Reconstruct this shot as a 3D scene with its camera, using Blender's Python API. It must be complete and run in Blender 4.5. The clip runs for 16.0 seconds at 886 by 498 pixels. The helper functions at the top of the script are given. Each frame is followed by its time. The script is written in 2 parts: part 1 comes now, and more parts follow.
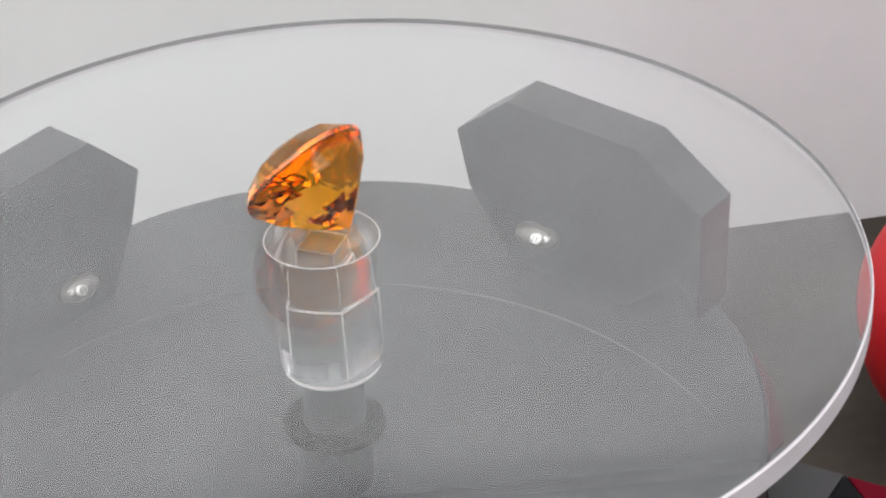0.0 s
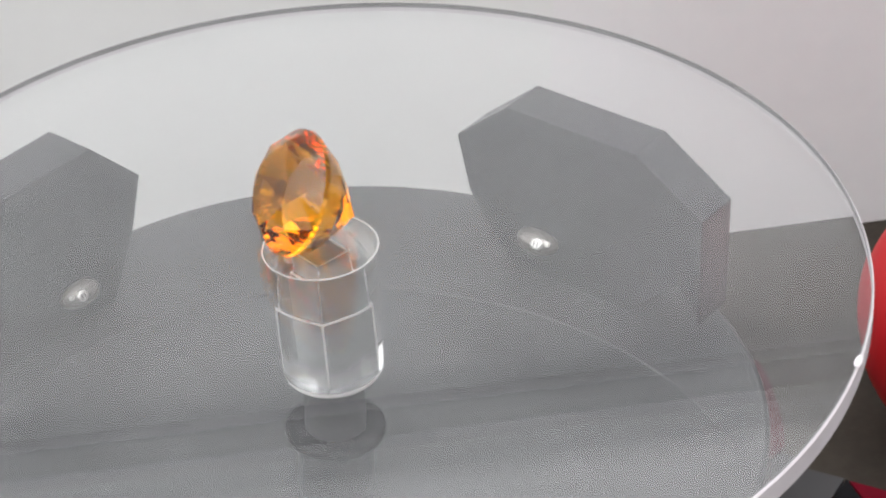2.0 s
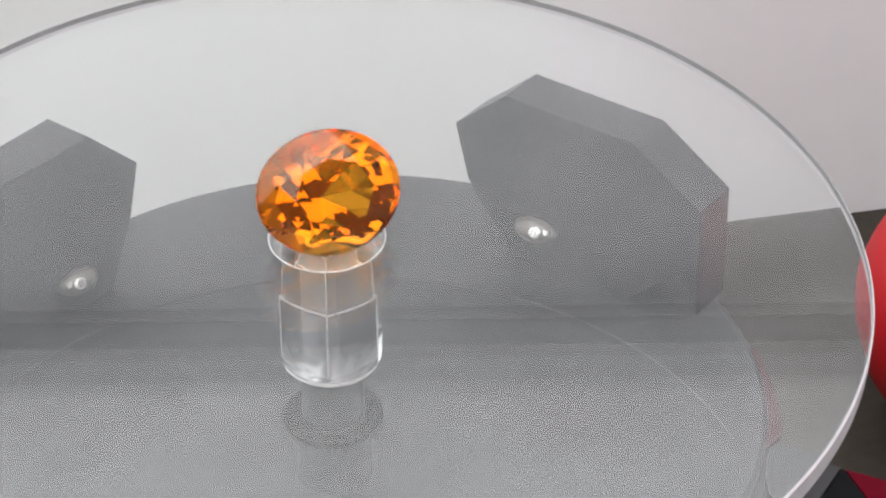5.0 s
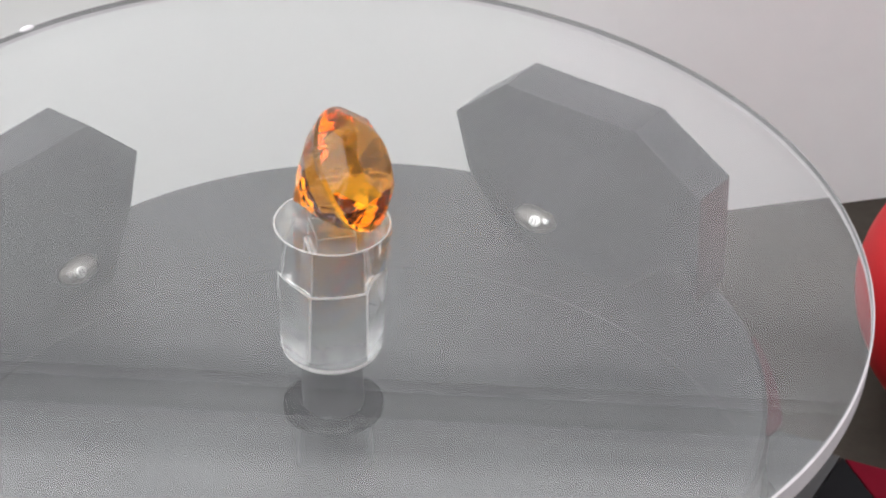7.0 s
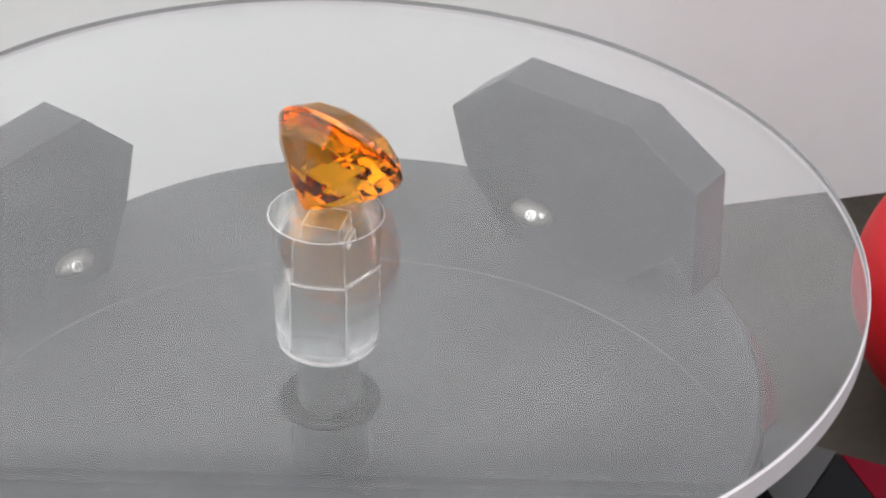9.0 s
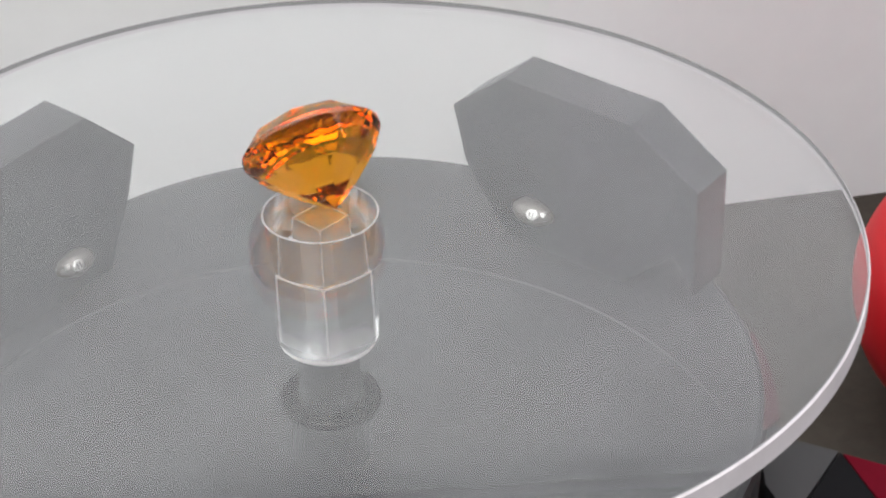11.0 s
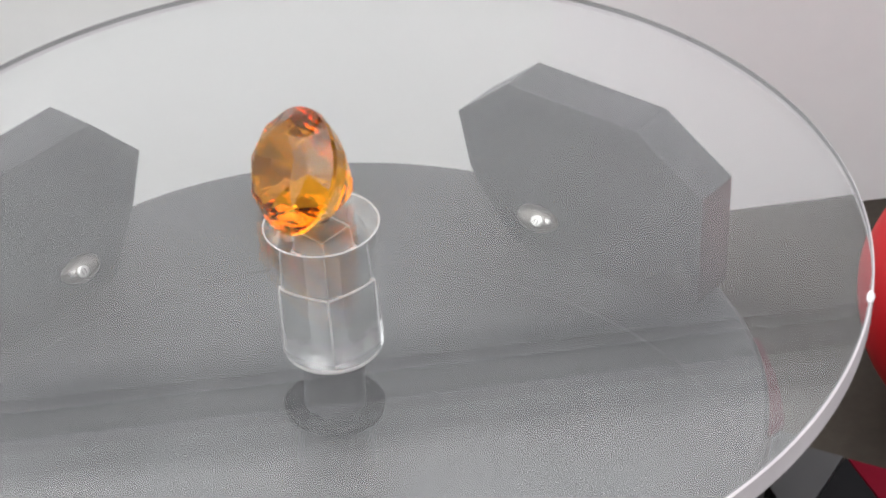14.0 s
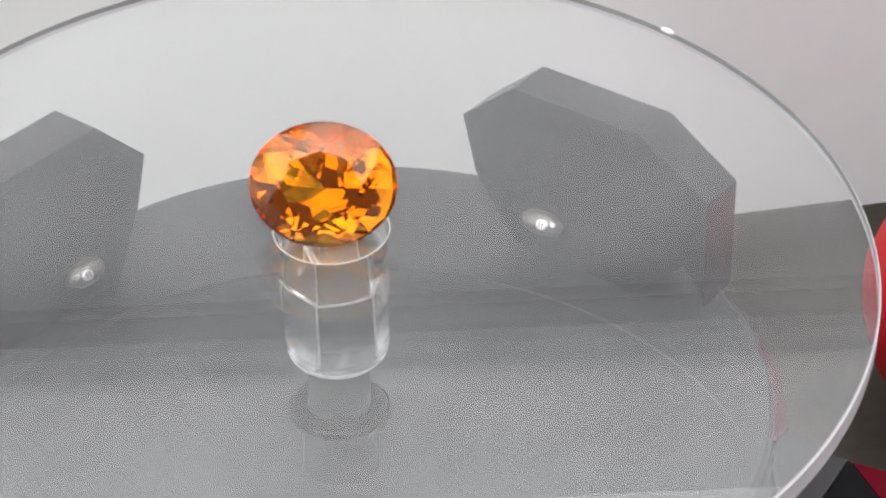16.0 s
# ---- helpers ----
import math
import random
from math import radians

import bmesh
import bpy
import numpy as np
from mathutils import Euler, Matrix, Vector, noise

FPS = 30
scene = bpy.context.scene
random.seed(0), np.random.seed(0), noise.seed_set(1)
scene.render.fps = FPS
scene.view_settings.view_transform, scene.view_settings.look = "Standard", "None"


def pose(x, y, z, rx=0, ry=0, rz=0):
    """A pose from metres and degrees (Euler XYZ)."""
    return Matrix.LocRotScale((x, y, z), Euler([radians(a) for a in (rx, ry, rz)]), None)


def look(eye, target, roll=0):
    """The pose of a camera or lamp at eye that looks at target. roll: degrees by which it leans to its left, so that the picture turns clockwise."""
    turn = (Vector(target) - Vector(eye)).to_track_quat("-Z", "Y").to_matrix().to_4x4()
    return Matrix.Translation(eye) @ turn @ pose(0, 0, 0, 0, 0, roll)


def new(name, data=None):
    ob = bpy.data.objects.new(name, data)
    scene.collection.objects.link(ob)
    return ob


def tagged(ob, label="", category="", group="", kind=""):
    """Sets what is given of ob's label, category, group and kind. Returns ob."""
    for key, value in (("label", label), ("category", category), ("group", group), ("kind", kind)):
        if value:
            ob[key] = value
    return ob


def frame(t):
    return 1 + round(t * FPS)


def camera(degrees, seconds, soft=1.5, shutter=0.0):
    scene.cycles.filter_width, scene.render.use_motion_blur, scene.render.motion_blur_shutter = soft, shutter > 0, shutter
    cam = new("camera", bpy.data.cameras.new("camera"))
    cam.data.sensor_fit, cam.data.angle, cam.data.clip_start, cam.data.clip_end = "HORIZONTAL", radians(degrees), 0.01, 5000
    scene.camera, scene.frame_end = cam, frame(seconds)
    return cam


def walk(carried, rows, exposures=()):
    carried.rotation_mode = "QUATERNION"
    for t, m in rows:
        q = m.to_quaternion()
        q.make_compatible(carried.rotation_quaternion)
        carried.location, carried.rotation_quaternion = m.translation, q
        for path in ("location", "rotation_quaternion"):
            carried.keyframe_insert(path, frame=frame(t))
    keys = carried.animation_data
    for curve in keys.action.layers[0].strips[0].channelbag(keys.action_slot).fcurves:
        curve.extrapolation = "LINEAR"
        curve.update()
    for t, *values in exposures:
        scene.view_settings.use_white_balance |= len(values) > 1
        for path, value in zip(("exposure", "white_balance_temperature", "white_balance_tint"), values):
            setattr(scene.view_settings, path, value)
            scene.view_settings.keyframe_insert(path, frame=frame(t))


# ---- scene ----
# ---- the camera ----
EYE = (0.0, -0.3856, 0.2825)
CAM_ROWS = [(0, -3.105, 56.303, -0.187), (0.5, -3.105, 56.387, -0.150), (1, -3.100, 56.386, -0.199), (1.5, -3.132, 56.409, -0.222),
            (2, -3.085, 56.402, -0.265), (2.5, -3.032, 56.378, -0.315), (3, -3.068, 56.330, -0.330), (3.5, -3.127, 56.303, -0.215),
            (4, -3.156, 56.255, -0.132), (6.5, -3.158, 55.924, -0.017), (7, -3.170, 55.877, -0.042), (7.5, -3.345, 55.861, 0.096),
            (8, -3.337, 55.813, 0.003), (8.5, -3.285, 55.795, -0.063), (9, -3.267, 55.771, 0.027), (11.5, -3.200, 55.755, 0.040),
            (12, -3.190, 55.820, 0.073), (12.5, -3.170, 55.846, 0.007), (13, -3.151, 55.850, -0.003), (13.5, -3.099, 55.858, -0.070),
            (14, -3.075, 55.867, -0.052), (14.5, -3.036, 55.857, -0.055), (15, -2.983, 55.860, -0.106), (15.5, -2.972, 55.897, -0.051),
            (16, -2.961, 55.942, -0.068)]
cam = camera(20.0, 16.0, soft=2.4)
walk(cam, [(t, pose(*EYE, tilt, 0, turn) @ pose(0, 0, 0, 0, 0, lean)) for t, turn, tilt, lean in CAM_ROWS])

# ---- light: a soft grey sky on all sides and a wide soft key from above ----
world = bpy.data.worlds.new("world")
scene.world = world
world.use_nodes = True
wn, wl = world.node_tree.nodes, world.node_tree.links
tc, sep, ramp = wn.new("ShaderNodeTexCoord"), wn.new("ShaderNodeSeparateXYZ"), wn.new("ShaderNodeMapRange")
wl.new(tc.outputs["Generated"], sep.inputs[0])
wl.new(sep.outputs["Z"], ramp.inputs["Value"])
ramp.inputs["From Min"].default_value, ramp.inputs["From Max"].default_value = 0.0, 1.0
ramp.inputs["To Min"].default_value, ramp.inputs["To Max"].default_value = 1.43, 3.60
wl.new(ramp.outputs[0], wn["Background"].inputs["Strength"])
wn["Background"].inputs["Color"].default_value = (0.962, 0.957, 0.957, 1)
key = bpy.data.lights.new("overcast_sun", "SUN")
key.energy, key.angle, key.color = 0.5, radians(40), (1.0, 0.97, 0.93)
new("overcast_sun", key).matrix_world = look((-0.2, -0.3, 1.0), (0, 0, 0))
scene.view_settings.exposure = 0.015


# ---- materials ----
def material(name, color, rough=0.5, metal=0.0, spec=0.5, grain=None, bump=0.0, bump_scale=800.0):
    """grain: (scale, second colour, low, high) mixes a second colour by noise at two scales."""
    m = bpy.data.materials.new(name)
    m.use_nodes = True
    n, l = m.node_tree.nodes, m.node_tree.links
    b = n["Principled BSDF"]
    b.inputs["Base Color"].default_value = (*color, 1)
    b.inputs["Roughness"].default_value, b.inputs["Metallic"].default_value = rough, metal
    b.inputs["Specular IOR Level"].default_value = spec
    tc = n.new("ShaderNodeTexCoord")
    if grain:
        scale, second, low, high = grain
        big, fine = n.new("ShaderNodeTexNoise"), n.new("ShaderNodeTexNoise")
        big.inputs["Scale"].default_value, big.inputs["Detail"].default_value = scale, 6
        fine.inputs["Scale"].default_value, fine.inputs["Detail"].default_value = scale * 14, 3
        add = n.new("ShaderNodeMath")
        add.operation = "MULTIPLY_ADD"
        add.inputs[1].default_value = 0.35
        ramp = n.new("ShaderNodeMapRange")
        ramp.inputs["From Min"].default_value, ramp.inputs["From Max"].default_value = low, high
        mix = n.new("ShaderNodeMix")
        mix.data_type = "RGBA"
        mix.inputs["A"].default_value, mix.inputs["B"].default_value = (*color, 1), (*second, 1)
        for node in (big, fine):
            l.new(tc.outputs["Object"], node.inputs["Vector"])
        l.new(fine.outputs["Fac"], add.inputs[0])
        l.new(big.outputs["Fac"], add.inputs[2])
        l.new(add.outputs[0], ramp.inputs["Value"])
        l.new(ramp.outputs[0], mix.inputs["Factor"])
        l.new(mix.outputs["Result"], b.inputs["Base Color"])
    if bump:
        tex, bp = n.new("ShaderNodeTexNoise"), n.new("ShaderNodeBump")
        tex.inputs["Scale"].default_value, tex.inputs["Detail"].default_value = bump_scale, 4
        bp.inputs["Strength"].default_value, bp.inputs["Distance"].default_value = bump, 0.0005
        l.new(tc.outputs["Object"], tex.inputs["Vector"])
        l.new(tex.outputs["Fac"], bp.inputs["Height"])
        l.new(bp.outputs["Normal"], b.inputs["Normal"])
    return m


def clear(name, color, ior, rough=0.0, dust=0.0, pale_streaks=None):
    """The last argument, (height, reach, amount), adds upright pale streaks that fade over that reach above that
    height.
    """
    m = bpy.data.materials.new(name)
    m.use_nodes = True
    n, l = m.node_tree.nodes, m.node_tree.links
    n.remove(n["Principled BSDF"])
    g = n.new("ShaderNodeBsdfGlass")
    g.inputs["Color"].default_value, g.inputs["IOR"].default_value, g.inputs["Roughness"].default_value = (*color, 1), ior, rough
    l.new(g.outputs[0], n["Material Output"].inputs["Surface"])
    if dust:
        # pale bluish veil: part dust, part haze brightness painted over the glass
        film, mix = n.new("ShaderNodeBsdfDiffuse"), n.new("ShaderNodeMixShader")
        tc, tex, ramp = n.new("ShaderNodeTexCoord"), n.new("ShaderNodeTexNoise"), n.new("ShaderNodeMapRange")
        tex.inputs["Scale"].default_value, tex.inputs["Detail"].default_value = 45, 6
        ramp.inputs["To Min"].default_value, ramp.inputs["To Max"].default_value = dust * 0.6, dust * 1.4
        film.inputs["Color"].default_value = (0.835, 0.85, 0.88, 1)
        l.new(tc.outputs["Object"], tex.inputs["Vector"])
        l.new(tex.outputs["Fac"], ramp.inputs["Value"])
        l.new(ramp.outputs[0], mix.inputs["Fac"])
        if pale_streaks:
            low, extent, amount = pale_streaks
            split, fade, place, streak, times, total = (n.new("ShaderNode" + k) for k in ("SeparateXYZ", "MapRange", "Mapping", "TexNoise", "Math", "Math"))
            fade.inputs["From Min"].default_value, fade.inputs["From Max"].default_value = low, low + extent
            fade.inputs["To Min"].default_value, fade.inputs["To Max"].default_value = amount, 0.0
            fade.interpolation_type = "SMOOTHSTEP"
            place.inputs["Scale"].default_value = (1, 1, 0.22)
            streak.inputs["Scale"].default_value, streak.inputs["Detail"].default_value = 700, 5
            times.operation, total.operation = "MULTIPLY", "MULTIPLY_ADD"
            total.inputs[1].default_value = 1.7
            l.new(tc.outputs["Object"], split.inputs[0])
            l.new(split.outputs["Z"], fade.inputs["Value"])
            l.new(tc.outputs["Object"], place.inputs["Vector"])
            l.new(place.outputs[0], streak.inputs["Vector"])
            l.new(fade.outputs[0], times.inputs[0])
            l.new(streak.outputs["Fac"], times.inputs[1])
            l.new(times.outputs[0], total.inputs[0])
            l.new(ramp.outputs[0], total.inputs[2])
            l.new(total.outputs[0], mix.inputs["Fac"])
        l.new(g.outputs[0], mix.inputs[1])
        l.new(film.outputs[0], mix.inputs[2])
        l.new(mix.outputs[0], n["Material Output"].inputs["Surface"])
    return m


def stone(name, tint, inner, ior):
    """A clear gem: light is tinted where it passes a facet and where it is wholly thrown back inside; a weak outer gleam stays white."""
    m = bpy.data.materials.new(name)
    m.use_nodes = True
    n, l = m.node_tree.nodes, m.node_tree.links
    n.remove(n["Principled BSDF"])
    thru, back, fres, mix = n.new("ShaderNodeBsdfRefraction"), n.new("ShaderNodeBsdfGlossy"), n.new("ShaderNodeFresnel"), n.new("ShaderNodeMixShader")
    thru.inputs["Color"].default_value, thru.inputs["IOR"].default_value, thru.inputs["Roughness"].default_value = (*tint, 1), ior, 0.0
    back.inputs["Roughness"].default_value = 0.0
    fres.inputs["IOR"].default_value = ior
    share, hue = n.new("ShaderNodeMapRange"), n.new("ShaderNodeMix")
    share.inputs["From Min"].default_value, share.inputs["From Max"].default_value = 0.4, 0.9
    hue.data_type = "RGBA"
    hue.inputs["A"].default_value, hue.inputs["B"].default_value = (1, 1, 1, 1), (*inner, 1)
    l.new(fres.outputs[0], share.inputs["Value"])
    l.new(share.outputs[0], hue.inputs["Factor"])
    l.new(hue.outputs["Result"], back.inputs["Color"])
    l.new(fres.outputs[0], mix.inputs["Fac"])
    l.new(thru.outputs[0], mix.inputs[1])
    l.new(back.outputs[0], mix.inputs[2])
    # flat orange mixed in for scattered inner light, so dark facets turn brown
    dark_lift, over = n.new("ShaderNodeBsdfDiffuse"), n.new("ShaderNodeMixShader")
    dark_lift.inputs["Color"].default_value = (0.62, 0.15, 0.03, 1)
    over.inputs["Fac"].default_value = 0.03
    l.new(mix.outputs[0], over.inputs[1])
    l.new(dark_lift.outputs[0], over.inputs[2])
    l.new(over.outputs[0], n["Material Output"].inputs["Surface"])
    return m


# same white as the wing's board; the light's differing cast is put into the colour
BOARD = material("white_board_cast", (0.825, 0.832, 0.828), 0.7, grain=(9, (0.775, 0.782, 0.778), 0.4, 0.9), bump=0.05)
BACKDROP = material("white_board", (0.84, 0.83, 0.84), 0.7, grain=(9, (0.78, 0.77, 0.79), 0.4, 0.9), bump=0.05)
GROUND = material("grey_brown_tabletop", (0.027, 0.022, 0.018), 0.75, spec=0.2, grain=(25, (0.050, 0.042, 0.034), 0.45, 0.85), bump=0.2)
BLACK = material("black_lacquer", (0.023, 0.024, 0.026), 0.45, grain=(18, (0.032, 0.033, 0.035), 0.4, 0.9))
SLAB = material("charcoal_plastic", (0.017, 0.019, 0.021), 0.36, spec=0.28, grain=(22, (0.035, 0.033, 0.038), 0.4, 0.95))
PLUG = material("dull_grey_plug", (0.024, 0.024, 0.025), 0.7, spec=0.2, grain=(300, (0.045, 0.043, 0.040), 0.45, 0.9), bump=0.1)
ARC = material("grey_arc", (0.038, 0.038, 0.040), 0.5)
BOSS = material("grey_plastic", (0.035, 0.035, 0.037), 0.6, spec=0.3)
DARKGREY = material("dark_grey_plastic", (0.035, 0.035, 0.037), 0.5, spec=0.3)
INK = material("deep_black", (0.007, 0.007, 0.008), 0.7, spec=0.04)
DOME = material("polished_grey_dome", (0.235, 0.215, 0.205), 0.5, 1.0)
CHROME = material("bright_metal", (0.80, 0.79, 0.77), 0.3, 1.0)
RED = material("red_rubber", (0.52, 0.004, 0.010), 0.55, grain=(30, (0.50, 0.003, 0.01), 0.4, 0.9), bump=0.05)
REDBOX = material("dark_red_card", (0.10, 0.003, 0.010), 0.85, spec=0.05, grain=(40, (0.08, 0.002, 0.008), 0.4, 0.9))
# dark red for the reflection put on the pedestal's rim
RED_GLEAM = material("painted_red_reflection", (0.05, 0.011, 0.015), 0.7, spec=0.1, grain=(60, (0.035, 0.009, 0.012), 0.4, 0.9))
BAR = material("dark_frame", (0.035, 0.035, 0.037), 0.6)
PANEL = material("grey_panel", (0.56, 0.57, 0.59), 0.7, grain=(12, (0.51, 0.52, 0.54), 0.4, 0.9))
REFLECTOR = material("pale_sheet", (0.90, 0.90, 0.92), 0.7, grain=(12, (0.86, 0.86, 0.88), 0.4, 0.9))
PLATE = clear("plate_glass", (0.985, 0.99, 0.99), 1.5, dust=0.0285)
EDGE = material("ground_glass_edge", (0.66, 0.63, 0.655), 0.85, spec=0.05, grain=(90, (0.58, 0.55, 0.575), 0.4, 0.9), bump=0.05)
# the rim's dimmer look from inside the glass, painted as grey
INNER = material("dim_rim_face", (0.24, 0.235, 0.24), 0.6, spec=0.2, grain=(60, (0.20, 0.195, 0.20), 0.4, 0.9))
GREY_LINE = material("grey_rim_line", (0.15, 0.15, 0.155), 0.4, grain=(80, (0.20, 0.20, 0.21), 0.4, 0.9))
CITRINE = stone("citrine", (0.95, 0.62, 0.13), (0.95, 0.65, 0.25), 1.55)
CLOUDY = clear("cloudy_acrylic", (0.985, 0.985, 0.985), 1.49, rough=0.0, dust=0.03)
CORE = clear("hazy_acrylic", (0.98, 0.98, 0.98), 1.49, rough=0.04, dust=0.075, pale_streaks=(0.0, 0.009, 0.45))
FROST = material("frosted_acrylic", (0.92, 0.90, 0.90), 0.5)
SOUTH = material("grey_light_block", (0.10, 0.10, 0.105), 0.8, grain=(4, (0.08, 0.08, 0.085), 0.4, 0.9))
SIDE = material("mauve_light_block", (0.34, 0.29, 0.31), 0.8, grain=(6, (0.30, 0.26, 0.28), 0.4, 0.9))
SCRATCH = material("scratch_white", (0.52, 0.52, 0.52), 0.6)


# ---- mesh helpers ----
def mesh_of(name, bm, mat, smooth=False):
    bmesh.ops.recalc_face_normals(bm, faces=bm.faces)
    me = bpy.data.meshes.new(name)
    bm.to_mesh(me)
    bm.free()
    for m in mat if isinstance(mat, (list, tuple)) else (mat,):
        me.materials.append(m)
    for p in me.polygons:
        p.use_smooth = smooth
    return me


def thing(name, m, label, category, group="", kind=""):
    ob = new(name)
    ob.empty_display_size = 0.01
    ob.matrix_world = m
    return tagged(ob, label, category, group, kind)


def part(name, bm, mat, parent, label="", smooth=False):
    ob = new(name, mesh_of(name, bm, mat, smooth))
    ob.parent = parent
    if label:
        ob["label"] = label
    return ob


def lathe(profile, n=128, closed=True):
    """A ring or bowl from (radius, height) pairs; radius 0 makes a point on the axis."""
    bm = bmesh.new()
    rings = []
    for r, z in profile:
        if r == 0:
            rings.append([bm.verts.new((0, 0, z))])
        else:
            rings.append([bm.verts.new((r * math.cos(2 * math.pi * i / n), r * math.sin(2 * math.pi * i / n), z)) for i in range(n)])
    pairs = list(zip(rings, rings[1:])) + ([(rings[-1], rings[0])] if closed else [])
    for a, b in pairs:
        for i in range(n):
            j = (i + 1) % n
            if len(a) == 1 and len(b) == 1:
                continue
            if len(a) == 1:
                bm.faces.new((a[0], b[i], b[j]))
            elif len(b) == 1:
                bm.faces.new((a[i], b[0], a[j]))
            else:
                bm.faces.new((a[i], b[i], b[j], a[j]))
    return bm


def box(x0, y0, z0, x1, y1, z1, bevel=0.0):
    bm = bmesh.new()
    bmesh.ops.create_cube(bm, size=1)
    for v in bm.verts:
        v.co = Vector((x0 if v.co.x < 0 else x1, y0 if v.co.y < 0 else y1, z0 if v.co.z < 0 else z1))
    if bevel:
        bmesh.ops.bevel(bm, geom=bm.edges[:], offset=bevel, segments=2, affect="EDGES", profile=0.6)
    return bm


def prism(outline, depth, bevel=0.0):
    """An outline of (u, z) pairs in the x-z plane, going back along +y."""
    bm = bmesh.new()
    front = [bm.verts.new((u, 0, z)) for u, z in outline]
    back = [bm.verts.new((u, depth, z)) for u, z in outline]
    bm.faces.new(front)
    bm.faces.new(back[::-1])
    n = len(outline)
    for i in range(n):
        bm.faces.new((front[i], front[(i + 1) % n], back[(i + 1) % n], back[i]))
    if bevel:
        bmesh.ops.bevel(bm, geom=bm.edges[:], offset=bevel, segments=2, affect="EDGES", profile=0.6)
    return bm


GROUND_Z, BASE_Z, SHIFT = -0.1040, -0.0327, 0.0030

# ---- the setting ----
ground = new("ground", mesh_of("ground", box(-3, -3, GROUND_Z - 0.02, 3, 3, GROUND_Z), GROUND))
tagged(ground, "grey-brown tabletop under the turntable", "tabletop", kind="structure")

wall = new("backdrop_board", mesh_of("backdrop_board", box(-0.6, 0.190, GROUND_Z, 0.060, 0.195, 0.2525), BOARD))
tagged(wall, "plain white backdrop board behind the turntable", "backdrop", kind="structure")
bm = bmesh.new()
plan = [(0.060, 0.190), (0.078, 0.1904), (0.096, 0.1922), (0.114, 0.1952), (0.6, 0.2780)]
plan += [(x, y + 0.005) for x, y in plan[::-1]]
wing = [[bm.verts.new((x, y, z)) for x, y in plan] for z in (GROUND_Z, 0.2525)]
bm.faces.new(wing[0][::-1])
bm.faces.new(wing[1])
for i in range(len(plan)):
    j = (i + 1) % len(plan)
    bm.faces.new((wing[0][i], wing[0][j], wing[1][j], wing[1][i]))
turned = new("backdrop_wing", mesh_of("backdrop_wing", bm, BACKDROP))
tagged(turned, "plain white backdrop wing turned slightly back", "backdrop", kind="structure")
bar = new("backdrop_frame", mesh_of("backdrop_frame", box(-0.6, 0.182, 0.2262, 0.6, 0.1885, 0.2366, 0.001), BAR))
tagged(bar, "dark frame along the top of the backdrop", "frame", kind="structure")
panel = new("backdrop_panel", mesh_of("backdrop_panel", box(-0.6, 0.184, 0.2369, 0.6, 0.1885, 0.2525, 0.001), PANEL))
tagged(panel, "grey panel above the backdrop frame", "panel", kind="structure")
# added out of view: a tilted sheet for the brightness mirrored in the plate
bm = bmesh.new()
last = None
for i in range(33):
    a = radians(18 + 16 * i / 32)
    row = [bm.verts.new((x, 0.184 + d + 0.500 * (0.9511 - math.cos(a)), 0.2528 + 0.500 * (math.sin(a) - 0.3090))) for d in (0.0, 0.004) for x in (-0.6, 0.6)]
    if last:
        for p, q in ((0, 1), (1, 3), (3, 2), (2, 0)):
            bm.faces.new((last[p], last[q], row[q], row[p]))
    last = row
upper = new("reflector_sheet", mesh_of("reflector_sheet", bm, REFLECTOR, True))
tagged(upper, "added unseen pale sheet above the backdrop that sets the plate's reflected brightness", "backdrop", kind="structure")

# added out of view: blocks the low sky so the stone mirrors darker areas
south = new("south_blocker", mesh_of("south_blocker", box(-1.6, -1.10, GROUND_Z, 1.6, -1.05, 0.75), SOUTH))
tagged(south, "added unseen grey wall behind the camera that darkens reflections", "wall", kind="structure")
# added out of view: holds sky off the right side and tints it pink
side = new("east_blocker", mesh_of("east_blocker", box(0.42, -0.25, GROUND_Z, 0.44, 0.244, 0.45), SIDE))
tagged(side, "added unseen mauve-grey wall that shades and tints the right side", "wall", kind="structure")


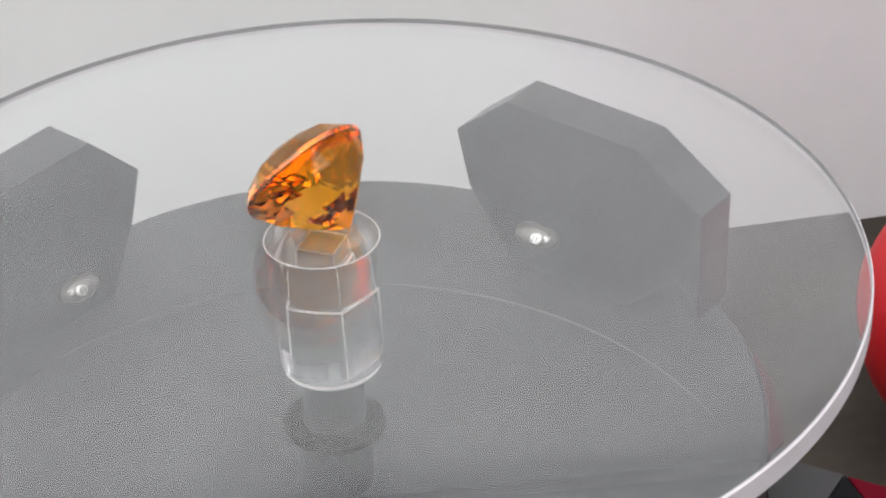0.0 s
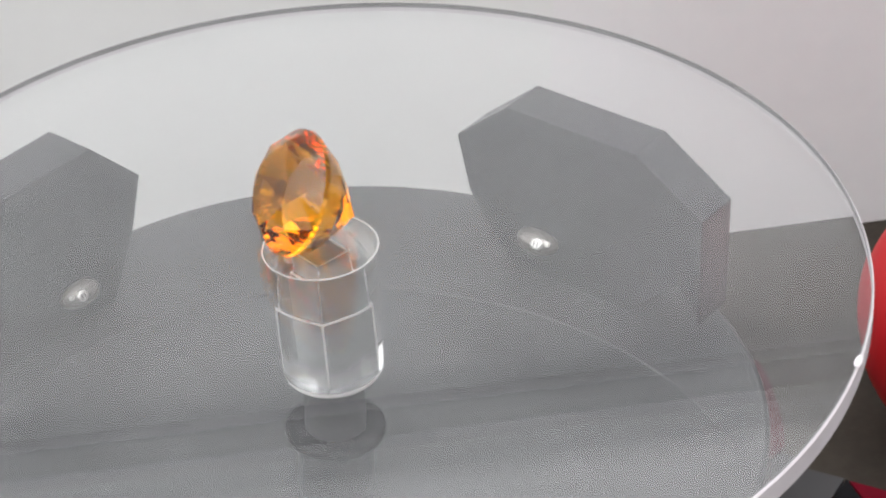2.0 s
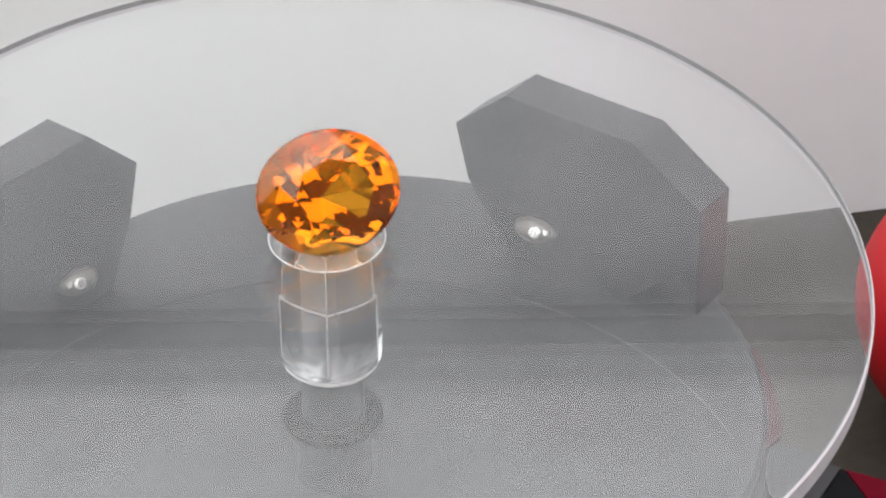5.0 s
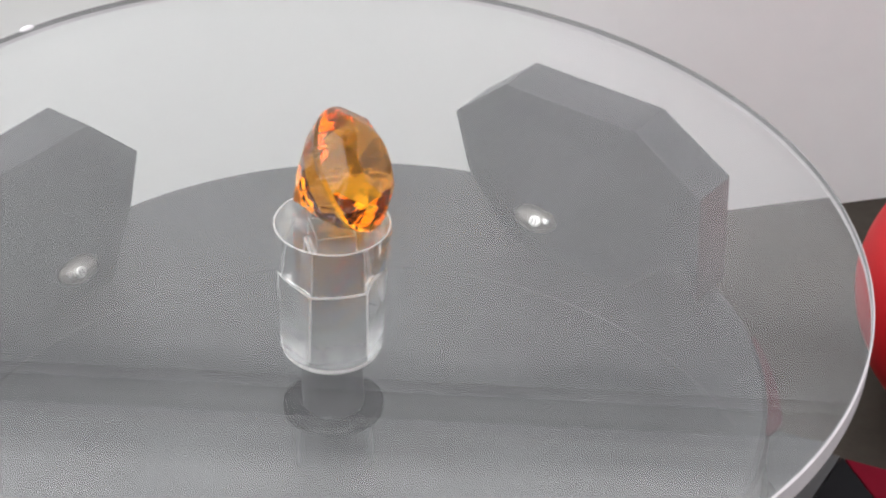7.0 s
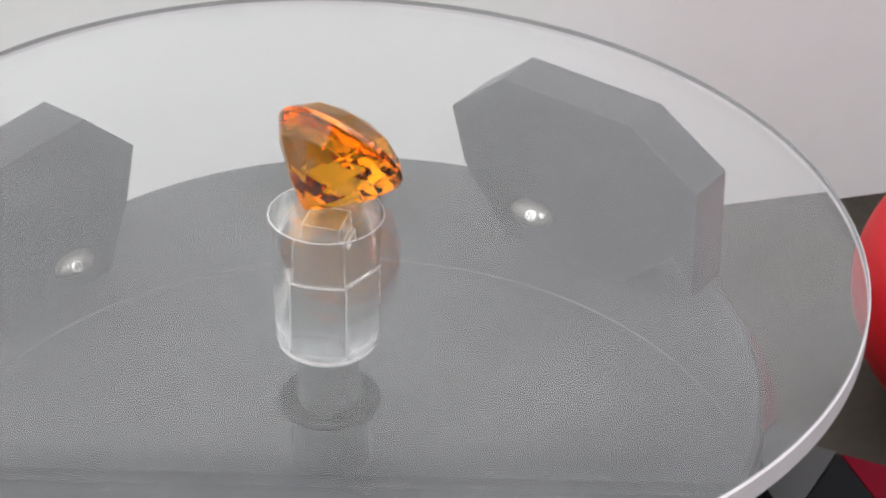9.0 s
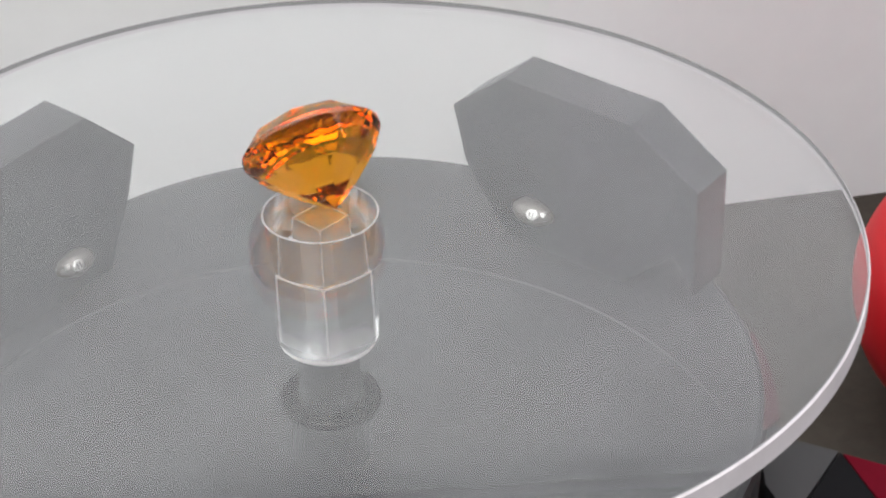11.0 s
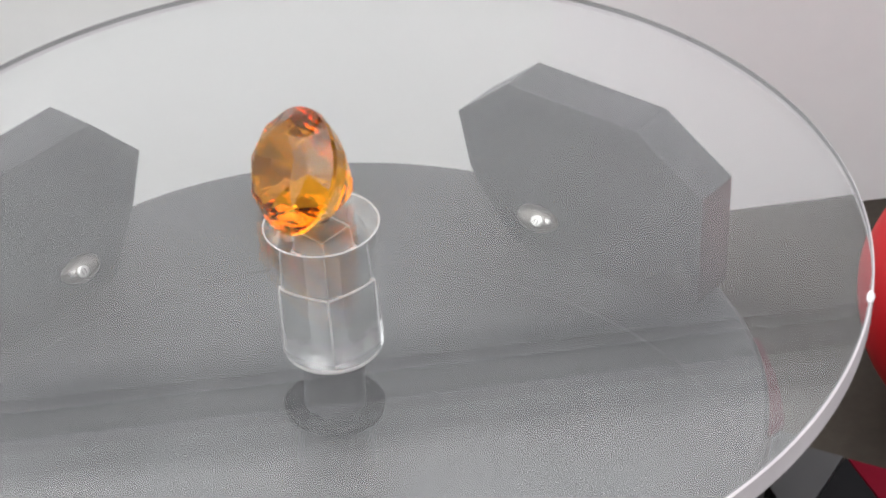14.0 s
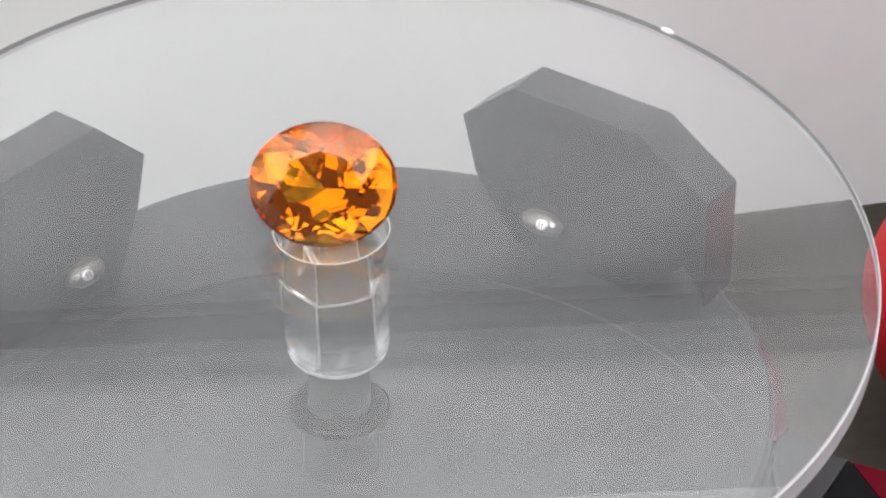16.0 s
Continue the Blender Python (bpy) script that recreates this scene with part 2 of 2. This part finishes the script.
# ---- the round black base and the octagonal blocks on it ----
def make_base():
    base = thing("round_pedestal", pose(0.0043, 0.0251 + SHIFT, GROUND_Z), "round glossy black pedestal on the tabletop", "pedestal")
    h = BASE_Z - GROUND_Z
    part("drum", lathe([(0, 0), (0.080, 0), (0.083, 0.004), (0.0856, h - 0.003), (0.0850, h - 0.0008), (0.0838, h), (0, h)], 160, False), BLACK, base)
    bm = bmesh.new()
    last = None
    for i in range(61):
        a = radians(14 + 152 * i / 60)
        pts = [Vector((0.0007 - 0.0043 + r * math.cos(a), -0.0149 - 0.0251 + r * math.sin(a), h + z)) for r, z in ((0.0816, 0.0), (0.0818, 0.0004), (0.0823, 0.0004), (0.0825, 0.0))]
        row = [bm.verts.new(p) for p in pts]
        if last:
            for k in range(3):
                bm.faces.new((last[k], last[k + 1], row[k + 1], row[k]))
        last = row
    part("raised_arc", bm, ARC, base, "thin grey raised line")
    # red wedge at the rim: a reflection of the red things, painted as a strip
    bm = bmesh.new()
    last = None
    for i in range(25):
        a = 7.0 - 22.0 * i / 24
        wide = 0.0022 * (max(7.0 - a, 0) / 19.6 if a > -12.6 else (a + 15.0) / 2.4)
        row = [bm.verts.new((r * math.cos(radians(a)), r * math.sin(radians(a)), h + z)) for r, z in ((0.0848, -0.0002), (0.0857 + wide, -0.0002), (0.0857 + wide, -0.0008), (0.0848, -0.0008))]
        if last:
            for k in range(4):
                bm.faces.new((last[k], last[(k + 1) % 4], row[(k + 1) % 4], row[k]))
        last = row
    part("red_reflection", bm, RED_GLEAM, base, "thin dark red reflection painted along the rim")
    hub = (-0.0043, -0.0251)
    post = part("motor_post", lathe([(0, h), (0.0075, h), (0.0072, h + 0.0125), (0, h + 0.0125)], 64, False), BLACK, base)
    post.matrix_basis = pose(*hub, 0)
    flange = part("motor_flange", lathe([(0, h + 0.0126), (0.0094, h + 0.0126), (0.0098, h + 0.0130), (0.0098, h + 0.0142), (0.0094, h + 0.0145), (0, h + 0.0145)], 64, False), INK, base, "matt black flange")
    flange.matrix_basis = pose(*hub, 0)
    boss = part("motor_boss", lathe([(0, h + 0.0146), (0.0060, h + 0.0146), (0.0057, h + 0.0288), (0.0050, h + 0.0293), (0, h + 0.0293)], 64, False), BOSS, base, "grey motor boss")
    boss.matrix_basis = pose(*hub, 0)
    return base


def make_block(m, side, label):
    """An upright octagonal block; side 1 lies along +x from its foot, -1 along -x."""
    block = thing("octagonal_block", m, label, "block", "octagonal blocks on the pedestal")
    outline = [(0.0, 0.0), (0.0310, 0.0), (0.0432, 0.0122), (0.0458, 0.0095), (0.0486, 0.0030), (0.0482, 0.0292), (0.0313, 0.0397), (-0.0014, 0.0397), (-0.0147, 0.0283), (-0.0112, 0.0152)] if side > 0 else \
              [(0.0, 0.0), (0.0070, 0.0156), (0.0102, 0.0271), (-0.0036, 0.0404), (-0.0360, 0.0404), (-0.0525, 0.0290), (-0.0480, 0.0130), (-0.0350, 0.0)]
    part("body", prism(outline, 0.0118, 0.0004), SLAB, block)
    bm = bmesh.new()
    bmesh.ops.create_uvsphere(bm, u_segments=40, v_segments=20, radius=1.0)
    bmesh.ops.scale(bm, vec=(0.0051, 0.0034, 0.0027), verts=bm.verts)
    knob = part("knob", bm, DOME, block, "small grey metal dome", True)
    knob.matrix_basis = pose(0.0078, -0.0008, 0.0095) if side > 0 else pose(-0.0113, -0.0008, 0.0085)
    tip = pose(0.0015 * side, -0.00265, 0.0012, 58, 0, 0)
    stud = part("stud", lathe([(0, 0.00045), (0.0011, 0.00045), (0.0014, 0.0003), (0.0014, -0.0004), (0, -0.0004)], 32, False), CHROME, knob, "bright raised stud")
    stud.matrix_basis = tip @ Matrix.Diagonal((1.0, 0.85, 1.0, 1.0))
    for dx in (-0.00045, 0.0004):
        slot = part("slot", box(-0.00011, -0.0007, 0.00044, 0.00011, 0.0005, 0.00049), BOSS, knob, "dark slot in the stud")
        slot.matrix_basis = tip @ pose(dx, 0, 0)
    # a small glint on the dome, built as a bright metal piece
    glint = part("glint", box(-0.0006, -0.0005, -0.0006, 0.0006, 0.0005, 0.0002, 0.00015), CHROME, knob, "small bright tab beside the stud")
    glint.matrix_basis = pose(0.0035 * side, -0.0017, 0.0014, 58, 0, 0)
    return block


make_base()
make_block(pose(0.0401, 0.0745 + SHIFT, BASE_Z, 0, 0, -39.7), 1, "charcoal octagonal block with a chrome dome beside a red ball")
make_block(pose(-0.0469, 0.0654 + SHIFT, BASE_Z, 0, 0, 49.3), -1, "charcoal octagonal block with a small chrome dome")

# ---- the red ball and the boxes beside the pedestal ----
bm = bmesh.new()
bmesh.ops.create_uvsphere(bm, u_segments=96, v_segments=48, radius=0.0369)
ball = new("red_ball", mesh_of("red_ball", bm, RED, True))
ball.location = (0.1635, 0.1012, GROUND_Z + 0.0369)
tagged(ball, "bright red matt ball beside the turntable", "ball")


def plan_prism(points, z0, z1, bevel=0.0005):
    bm = bmesh.new()
    low, high = [bm.verts.new((x, y, z0)) for x, y in points], [bm.verts.new((x, y, z1)) for x, y in points]
    bm.faces.new(low[::-1])
    bm.faces.new(high)
    for i in range(len(points)):
        j = (i + 1) % len(points)
        bm.faces.new((low[i], low[j], high[j], high[i]))
    bmesh.ops.bevel(bm, geom=bm.edges[:], offset=bevel, segments=2, affect="EDGES", profile=0.6)
    return bm


crate = thing("black_box", pose(0.1084, 0.0287, GROUND_Z), "small glossy black box with a grey side under the plate's rim", "box")
part("body", plan_prism([(0.0, 0.0), (-0.0140, -0.0223), (0.0068, -0.0232)], 0, 0.0485, 0.0003), INK, crate)
part("side_panel", plan_prism([(-0.0004, 0.0001), (-0.0168, 0.0086), (-0.0178, -0.0100), (-0.0143, -0.0220)], 0, 0.0485, 0.0002), DARKGREY, crate, "dark grey side panel")
redcase = new("folded_card", mesh_of("folded_card", plan_prism([(0.0006, -0.0001), (0.0270, -0.0140), (0.0075, -0.0235)], 0, 0.0480, 0.0002), REDBOX))
redcase.matrix_world = pose(0.1084, 0.0287, GROUND_Z)
tagged(redcase, "dark red folded card beside the black box", "card")

# ---- the turning things: glass plate, clear riser, citrine ----
PERIOD, WOBBLE, PHASE = 11.75, 0.04645, 3.8947
SHOULDER, STAND_TOP, RISER_LOW = 0.0177, 0.0276, 0.0004


def turn(t):
    """The pose of the riser's foot: it spins about the upright, with a small wobble."""
    a = PHASE + 2 * math.pi * t / PERIOD
    lean = Matrix.Rotation(WOBBLE, 4, Vector((math.cos(a), math.sin(a), 0)))
    return Matrix.Rotation(radians(-0.9), 4, "Y") @ lean @ Matrix.Rotation(2 * math.pi * t / PERIOD, 4, "Z")


PLATE_Z, THICK, RIM = 0.0302, 0.0048, 0.0963


def plate_turn(t):
    """The slab lies on the riser, off its axis, and wobbles as it turns."""
    a = 3.8683 + 2 * math.pi * t / PERIOD
    lean = Matrix.Rotation(0.0553, 4, Vector((math.cos(a), math.sin(a), 0)))
    rest = Matrix.Translation((0.0008, -0.0113, PLATE_Z)) @ Matrix.Rotation(0.0116, 4, "X")
    return rest @ lean @ Matrix.Rotation(2 * math.pi * t / PERIOD, 4, "Z") @ pose(-0.0006, 0.0007, 0)


def riser_turn(t):
    return pose(0, 0, -0.0025) @ turn(t)


def make_plate():
    plate = thing("glass_plate", plate_turn(0), "clear round glass turntable plate with a frosted white rim", "plate")
    bm = lathe([(0, 0), (RIM - 0.0004, 0), (RIM - 0.0004, -0.0026), (RIM - 0.0004, -THICK), (0, -THICK)], 256, False)
    # upper band of the wall takes the painted dim grey, the rest the edge white
    for f in bm.faces:
        z = f.calc_center_median().z
        f.material_index = 0 if z > -0.0005 or z < 0.0005 - THICK else 1 if z > -0.0026 else 2
    glass = part("glass", bm, [PLATE, INNER, EDGE], plate)
    glass.visible_shadow = False
    part("ground_edge", lathe([(RIM - 0.00038, 0.0), (RIM, -0.0004), (RIM, -THICK + 0.0003), (RIM - 0.0003, -THICK), (RIM - 0.00038, -THICK)], 256), EDGE, plate, "frosted white ground edge")
    part("rim_line", lathe([(RIM - 0.00052, 0.00003), (RIM - 0.00030, 0.00003), (RIM - 0.00030, -0.00001), (RIM - 0.00052, -0.00001)], 256), GREY_LINE, plate, "thin grey line along the chamfer")
    rng = random.Random(5)
    bm = bmesh.new()
    for _ in range(170):
        r, a = 0.092 * math.sqrt(rng.random()), rng.random() * 2 * math.pi
        ln, b = rng.random(), rng.random() * math.pi
        ln, wd = (rng.uniform(0.0004, 0.0028) * rng.random() + 0.0003, rng.uniform(0.000012, 0.00003)) if ln < 0.35 else (rng.uniform(0.00005, 0.00013), rng.uniform(0.00004, 0.00008))
        m = pose(r * math.cos(a), r * math.sin(a), 0.00004, 0, 0, math.degrees(b))
        bm.faces.new([bm.verts.new(m @ Vector(p)) for p in ((-ln, 0, 0), (0, -wd, 0), (ln, 0, 0), (0, wd, 0))])
    tagged(part("surface_wear", bm, SCRATCH, plate, "fine scratches and dust specks"), kind="stuff")
    bm = bmesh.new()
    bmesh.ops.create_icosphere(bm, subdivisions=2, radius=0.0011)
    bmesh.ops.scale(bm, vec=(0.7, 1.7, 0.7), verts=bm.verts)
    chip = part("chip", bm, EDGE, plate, "white chip in the rim")
    chip.matrix_basis = pose((RIM - 0.0003) * math.cos(radians(-85.0)), (RIM - 0.0003) * math.sin(radians(-85.0)), -0.0002, 0, 0, -85.0)
    return plate


def reach(a, r, flat, sides=4, corner=22.0):
    """The radius at angle a: flat 0 is a circle, 1 the polygon within it."""
    half = math.pi / sides
    c = (a - radians(corner)) % (2 * half) - half
    return r + (r * math.cos(half) / math.cos(c) - r) * flat


def rings_solid(levels, n=None):
    """A solid from (height, radius, flat) rings."""
    bm = bmesh.new()
    n = n or 180
    rings = []
    for z, r, flat in levels:
        row = []
        for i in range(n):
            a = 2 * math.pi * i / n
            q = reach(a, r, flat)
            row.append(bm.verts.new((q * math.cos(a), q * math.sin(a), z)))
        rings.append(row)
    for a, b in zip(rings, rings[1:]):
        for i in range(n):
            bm.faces.new((a[i], a[(i + 1) % n], b[(i + 1) % n], b[i]))
    bm.faces.new(rings[0][::-1])
    bm.faces.new(rings[-1])
    return bm


def edge_loop(r, z, flat, w, n=180):
    """A thin closed bead along a circle (flat 0) or square (flat 1)."""
    bm = bmesh.new()
    rows = []
    for i in range(n):
        a = 2 * math.pi * i / n
        q = reach(a, r, flat)
        rows.append([bm.verts.new(((q + dx) * math.cos(a), (q + dx) * math.sin(a), z + dz)) for dx, dz in ((-w, 0), (0, -w), (w, 0), (0, w))])
    for i in range(n):
        a, b = rows[i], rows[(i + 1) % n]
        for k in range(4):
            bm.faces.new((a[k], a[(k + 1) % 4], b[(k + 1) % 4], b[k]))
    return bm


def rod(a, b, w):
    bm = bmesh.new()
    side = (b - a).cross(Vector((0.3, 0.5, 0.9))).normalized() * w
    other = (b - a).cross(side).normalized() * w
    ends = [[bm.verts.new(p + d) for d in (side, other, -side, -other)] for p in (a, b)]
    for c in range(4):
        bm.faces.new((ends[0][c], ends[0][(c + 1) % 4], ends[1][(c + 1) % 4], ends[1][c]))
    bm.faces.new(ends[0][::-1])
    bm.faces.new(ends[1])
    return bm


def make_riser():
    """A solid acrylic cylinder with a stepped square hollow open at its foot."""
    riser = thing("display_riser", riser_turn(0), "clear solid acrylic riser with a stepped square hollow", "riser")
    top, low, step = STAND_TOP, RISER_LOW, SHOULDER - 0.0023
    levels = [(top - 0.0022, 0.0050, 1), (step + 0.0004, 0.0054, 1), (step, 0.0060, 1), (low, 0.0064, 1),
              (low, 0.0092, 0), (low + 0.0006, 0.0097, 0), (SHOULDER, 0.0103, 0), (top - 0.0003, 0.0107, 0), (top, 0.0105, 0)]
    bm = rings_solid(levels)
    bm.faces.ensure_lookup_table()
    for i, f in enumerate(bm.faces):
        f.material_index = 1 if i < 3 * 180 or i == 8 * 180 else 0
    body = part("body", bm, [CLOUDY, CORE], riser)
    part("core_plug", rings_solid([(low + 0.0002, 0.0062, 1), (step - 0.0002, 0.0058, 1), (step + 0.0001, 0.0052, 1), (top - 0.0026, 0.0048, 1)]), PLUG, riser, "dull grey plug filling the hollow")
    part("rim_edge", edge_loop(0.0107, top + 0.00005, 0, 0.00012), FROST, body, "frosted white edge")
    part("ceiling_edge", edge_loop(0.0051, top - 0.0022, 1, 0.00010), FROST, body, "frosted white edge")
    part("step_edge", edge_loop(0.0060, step, 1, 0.00026), FROST, body, "frosted white edge")
    for k in range(4):
        a = radians(22 + 90 * k)
        d = Vector((math.cos(a), math.sin(a), 0))
        part("corner_edge", rod(d * 0.0064 + Vector((0, 0, low + 0.0002)), d * 0.0060 + Vector((0, 0, step)), 0.00014), FROST, body)
        part("upper_edge", rod(d * 0.0055 + Vector((0, 0, step + 0.0004)), d * 0.0051 + Vector((0, 0, top - 0.0022)), 0.00004), FROST, body)
    part("foot", lathe([(0.0084, low - 0.0007), (0.0090, low - 0.0009), (0.0093, low - 0.0005), (0.0093, low - 0.00005), (0.0084, low - 0.00005)], 96), FROST, riser, "frosted white foot ring")
    return riser


def make_gem():
    gem = thing("citrine", turn(0), "large oval faceted orange citrine lying on its pavilion", "gemstone")
    bm = bmesh.new()

    rng = random.Random(11)

    def ring(k, r, z, shift=0.0, sag=0.0):
        for i in range(k):
            a = 2 * math.pi * (i + shift + rng.uniform(-0.05, 0.05)) / k
            q = r * rng.uniform(0.992, 1.0)
            bm.verts.new((0.0134 * q * math.cos(a), 0.0113 * q * math.sin(a) - sag, z))

    ring(8, 0.55, 0.0049)
    ring(8, 0.78, 0.0037, 0.5)
    for z in (0.0005, -0.0004):
        for i in range(48):
            a = 2 * math.pi * i / 48
            bm.verts.new((0.0134 * math.cos(a), 0.0113 * math.sin(a), z))
    ring(16, 0.81, -0.0044, 0.75, 0.0003)
    ring(8, 0.40, -0.0095, 0.0, 0.0007)
    bm.verts.new((0, -0.0012, -0.0134))
    bmesh.ops.convex_hull(bm, input=bm.verts)
    bmesh.ops.dissolve_limit(bm, angle_limit=radians(0.5), verts=bm.verts, edges=bm.edges)
    bmesh.ops.recalc_face_normals(bm, faces=bm.faces)
    groups = {"table": [], "crown": [], "girdle": [], "pavilion": []}
    for f in bm.faces:
        z = f.calc_center_median().z
        name = "table" if f.normal.z > 0.985 and z > 0.004 else "girdle" if abs(f.normal.z) < 0.2 else "crown" if z > 0 else "pavilion"
        groups[name].append([v.co.copy() for v in f.verts])
    bm.free()
    for name, faces in groups.items():
        me = bpy.data.meshes.new(name)
        verts = [v for f in faces for v in f]
        index, polys = 0, []
        for f in faces:
            polys.append(tuple(range(index, index + len(f))))
            index += len(f)
        me.from_pydata(verts, [], polys)
        me.materials.append(CITRINE)
        new(name, me).parent = gem
    return gem


plate, riser, gem = make_plate(), make_riser(), make_gem()
FACE, TILT = 134.0, 32.0
GEM_SEAT = pose(0, 0, STAND_TOP) @ pose(0, 0, 0, 0, 0, FACE) @ pose(0.0037, -0.0006, 0.0126, 0, 0, 0) @ Matrix.Rotation(radians(90 - TILT), 4, "Y") @ pose(0, 0, 0, 0, 0, 90)


def motions():
    steps = [i * 0.5 for i in range(33)]
    walk(plate, [(t, plate_turn(t)) for t in steps])
    walk(riser, [(t, riser_turn(t)) for t in steps])
    walk(gem, [(t, turn(t) @ GEM_SEAT) for t in steps])


motions()
